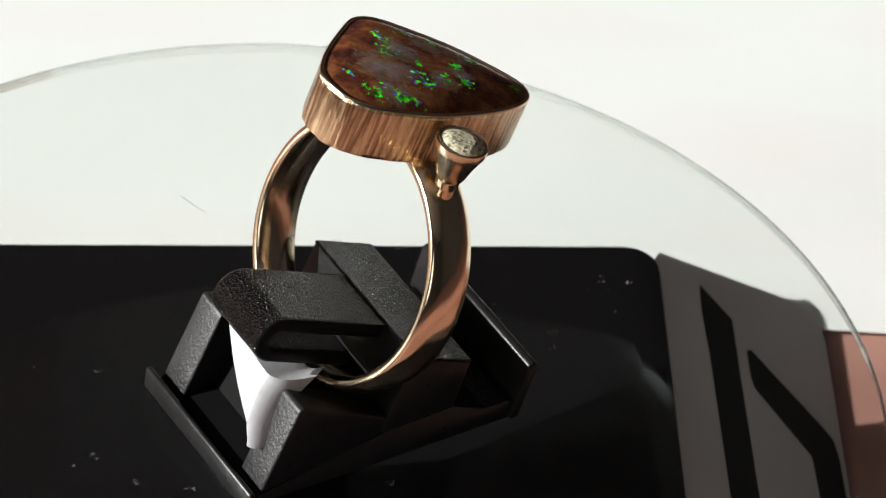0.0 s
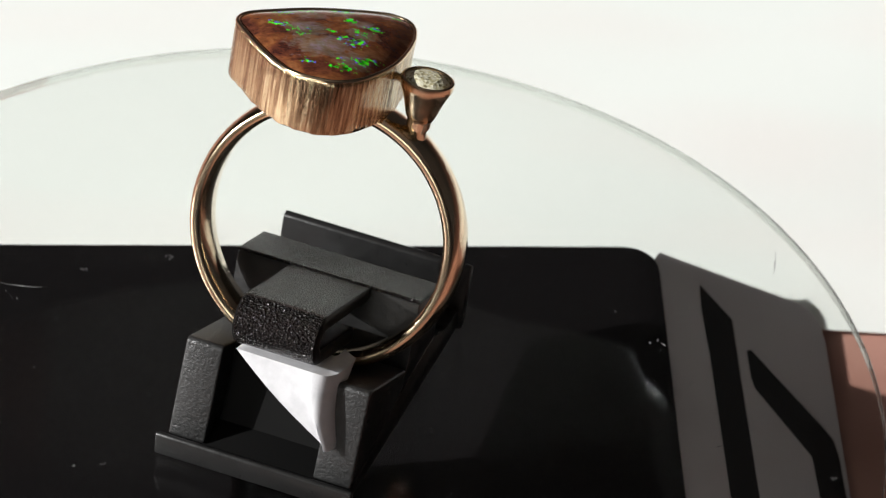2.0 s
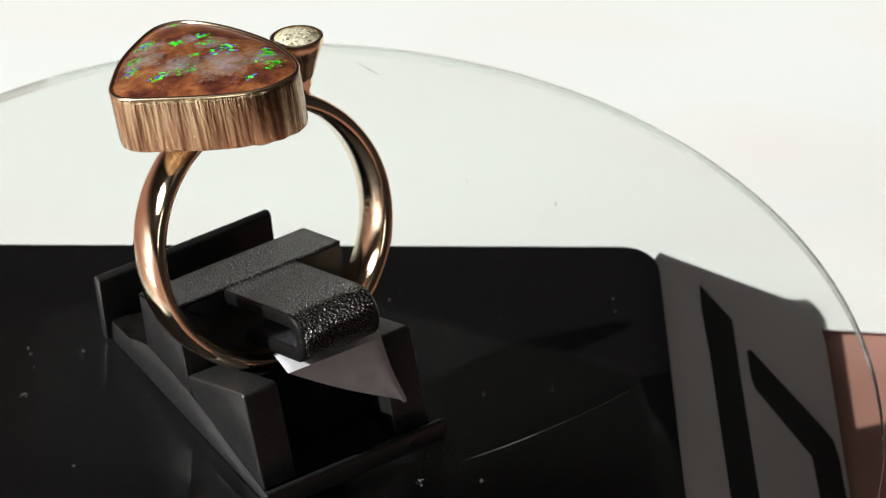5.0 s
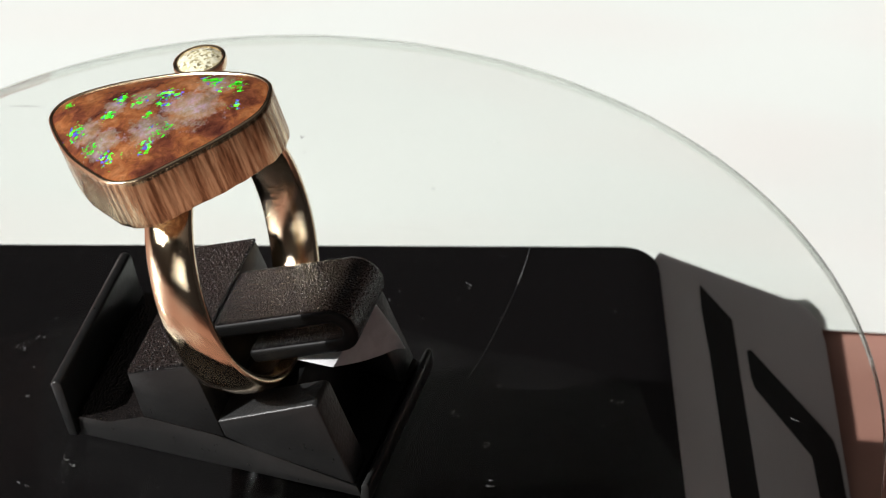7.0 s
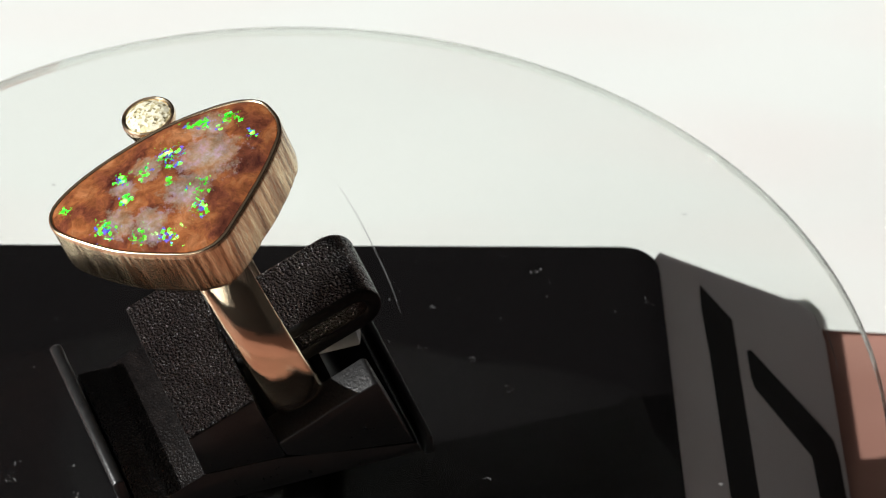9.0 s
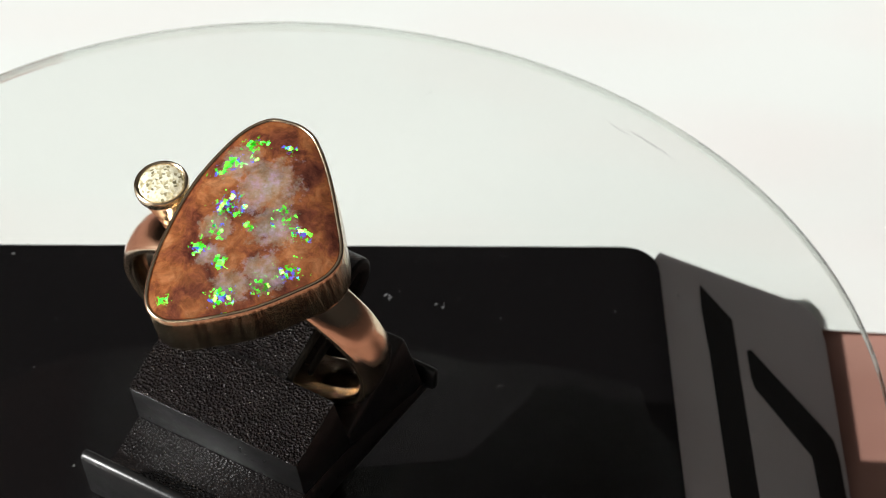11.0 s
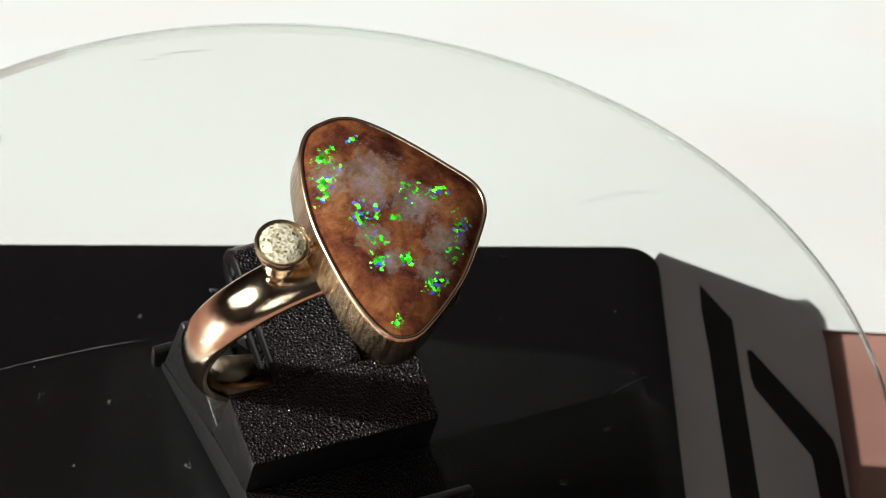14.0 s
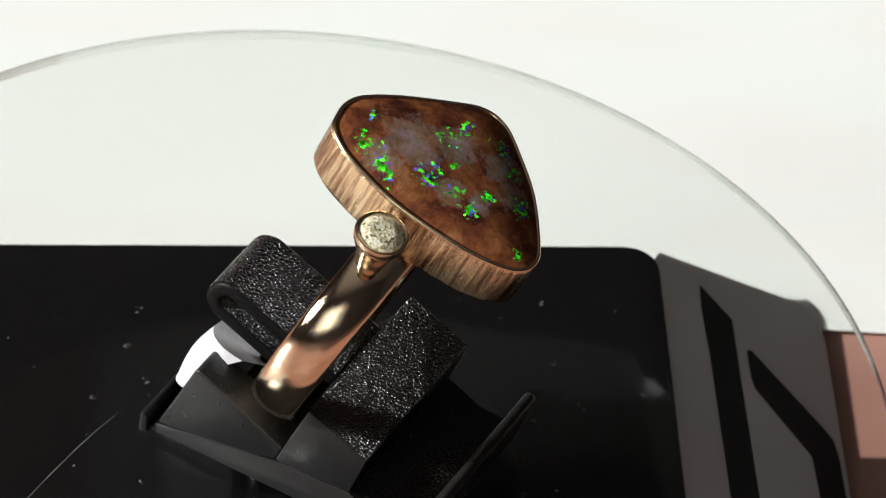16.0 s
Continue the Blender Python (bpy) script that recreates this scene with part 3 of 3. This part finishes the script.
OUTLINE = [(2.1, -9.35), (3.95, -8.7), (5.4, -6.3), (6.25, -1.5), (6.0, 3.2), (5.2, 7.2), (3.9, 9.9), (2.1, 10.7), (0.1, 9.95), (-3.75, 7.0),
           (-6.6, 3.6), (-8.0, 1.3), (-7.95, -0.9), (-6.2, -3.3), (-3.3, -6.6), (-0.9, -8.7), (0.6, -9.35)]


def inset(loop, d):
    """The closed 2D loop moved inwards by d."""
    n, out = len(loop), []
    for k in range(n):
        t = (loop[(k + 1) % n] - loop[k - 1]).normalized()
        out.append(loop[k] + Vector((-t.y, t.x)) * d)
    return out


def gold_ring():
    root = empty("gold_ring")
    tagged(root, "gold ring with a brown boulder opal and small round diamond", "ring")
    # shank
    count, rings = 160, []
    section = [(-2.13, 0.04, 0), (-1.9, 0.28, 0), (-1.1, 0.58, 0), (0, 0.70, 0), (1.1, 0.58, 0), (1.9, 0.28, 0), (2.13, 0.04, 0), (2.13, -0.40, 0), (1.85, -0.70, 0), (0, -0.84, 0), (-1.85, -0.70, 0), (-2.13, -0.40, 0)]
    for k in range(count):
        a = 2 * math.pi * k / count
        d = RING_UP * math.cos(a) + RING_SIDE * math.sin(a)
        rings.append([RING_C + RING_AXIS * x + d * (RING_R - 0.3 + h) for x, h, _ in section])
    bm = loft(rings, cyclic=True)
    for f in bm.faces:
        f.normal_update()
        f.material_index = 1 if abs(f.normal.dot(RING_AXIS)) > 0.75 else 0
    band = part("shank", bm, GOLD, root, "polished gold band", True, 50)
    band.data.materials.append(SATIN)
    # stamped marks inside the band
    for k in range(4):
        a = radians(-98 - 3.2 * k)
        d = RING_UP * math.cos(a) + RING_SIDE * math.sin(a)
        across = d.cross(RING_AXIS)
        c = RING_C + d * (RING_R - 0.3 - 0.845) + RING_AXIS * 0.3
        bm = bmesh.new()
        w, h = 0.42, (0.16, 0.1, 0.16, 0.12)[k]
        lower = [bm.verts.new(c + RING_AXIS * sx * w + across * sy * h + d * 0.1) for sx, sy in ((-1, -1), (1, -1), (1, 1), (-1, 1))]
        upper = [bm.verts.new(c + RING_AXIS * sx * w + across * sy * h - d * 0.03) for sx, sy in ((-1, -1), (1, -1), (1, 1), (-1, 1))]
        bm.faces.new(lower)
        bm.faces.new(upper)
        for i in range(4):
            bm.faces.new((lower[i], lower[(i + 1) % 4], upper[(i + 1) % 4], upper[i]))
        part("stamp", bm, GOLD, band, "small stamped mark")
    # setting, in the face's own space
    loop = [Vector(p) for p in smooth_loop(OUTLINE, 120)]
    levels = [(0.35, -5.25), (0.12, -5.15), (0.06, -4.8), (0.0, -1.0), (0.03, -0.66), (0.12, -0.56), (0.30, -0.58), (0.42, -0.75), (0.45, -1.6)]
    bm = loft([[Vector((*p, h + (0.16 * noise.noise((p.x * 0.9, p.y * 0.9, 2.0)) if h < -4 else 0))) for p in inset(loop, d)] for d, h in levels])
    bezel = part("bezel", bm, BARK, root, "filed gold bezel wall", True, 50)
    bezel.matrix_local = FACE
    edge = [Vector((*p, 0)) for p in inset(loop, 0.09)]
    bm = loft([[p + Vector((0, 0, -0.62)) for p in edge]] + [[Vector((*p, h)) for p in inset(loop, d)] for d, h in ((-0.03, -0.58), (-0.01, -0.46), (0.07, -0.37), (0.17, -0.34), (0.27, -0.38), (0.34, -0.47), (0.36, -0.62))])
    part("rim", bm, SATIN, bezel, "satin gold rim", True, 70)
    heart = Vector((-0.6, 0.0))
    base = inset(loop, 0.36)
    rings = [[Vector((*p, -1.4)) for p in base]]
    for s in (1.0, 0.985, 0.96, 0.92, 0.86, 0.78, 0.66, 0.5, 0.33, 0.16, 0.04):
        rings.append([Vector((*(heart + (p - heart) * s), -0.46 + 0.75 * (1 - s ** 3.6))) for p in base])
    part("opal", loft(rings), OPAL, bezel, "brown boulder opal with green and blue flashes", True, 60)
    # small stone in its cup
    top, foot = Vector((6.35, 11.1, 30.3)), Vector((6.0, 9.9, 25.2))
    axis = (top - foot).normalized().lerp(FACE_N, 0.3).normalized()
    place = axis.to_track_quat("Z", "Y").to_matrix().to_4x4()
    place.translation = top
    cup = lathe([(1.2, -3.4), (1.3, -3.2), (1.55, -2.3), (1.95, -1.2), (2.16, -0.75), (2.24, -0.3), (2.2, 0.0), (2.05, 0.08), (1.9, 0.0), (1.86, -0.25), (1.2, -1.7), (0.2, -2.1)], 56, place)
    collet = part("collet", cup, SATIN, root, "tapered gold collet", True, 50)
    bead = lathe([(0.7, -5.7), (0.85, -5.2), (0.8, -4.7), (1.05, -4.2), (1.0, -3.8), (1.2, -3.42), (0.4, -3.3)], 24, place)
    part("stem", bead, GOLD, root, "knobbly gold stem", True, 60)
    part("diamond", diamond(place), DIAMOND, collet, "round cut colourless diamond")
    # solder bead between collet and setting
    bm = bmesh.new()
    bmesh.ops.create_icosphere(bm, subdivisions=2, radius=0.42, matrix=Matrix.Translation(top + Vector((-2.35, 0.25, -0.9))))
    part("solder_bead", bm, GOLD, root, "tiny gold bead", True, 90)
    return root


def diamond(place):
    bm = bmesh.new()
    r, n = 1.88, 8

    def circle(rad, h, turn, count):
        return [bm.verts.new((rad * math.cos(2 * math.pi * (k + turn) / count), rad * math.sin(2 * math.pi * (k + turn) / count), h)) for k in range(count)]
    table = circle(r * 0.56, 0.28, 0.5, n)
    star = circle(r * 0.78, 0.16, 0, n)
    girdle = circle(r, -0.06, 0, 16)
    low = circle(r, -0.12, 0, 16)
    pav = circle(r * 0.5, -0.85, 0.5, n)
    tip = bm.verts.new((0, 0, -1.6))
    bm.faces.new(table)
    for k in range(n):
        a, b = table[k - 1], table[k]
        s, s2 = star[k], star[(k + 1) % n]
        g0, g1, g2 = girdle[2 * k], girdle[(2 * k + 1) % 16], girdle[(2 * k + 2) % 16]
        bm.faces.new((a, s, b))
        bm.faces.new((b, s, g1))
        bm.faces.new((b, g1, s2))
        bm.faces.new((s, g0, g1))
        bm.faces.new((s2, g1, g2))
        l0, l1, l2 = low[2 * k], low[(2 * k + 1) % 16], low[(2 * k + 2) % 16]
        bm.faces.new((g0, l0, l1, g1))
        bm.faces.new((g1, l1, l2, g2))
        bm.faces.new((l0, pav[k - 1], pav[k]))
        bm.faces.new((l0, pav[k], l1))
        bm.faces.new((l1, pav[k], l2))
        bm.faces.new((pav[k - 1], tip, pav[k]))
    bmesh.ops.transform(bm, matrix=place, verts=bm.verts)
    return bm


ring = gold_ring()


# ---- what moves ----
def motions():
    walk(platform, [(t, pose(0.00047, -0.00011, 0, 0, 0, a)) for t, a in TURN])
    for thing in (holder, tag, ring):
        walk(thing, [(t, pose(0, 0, 0, 0, 0, a)) for t, a in TURN])


motions()
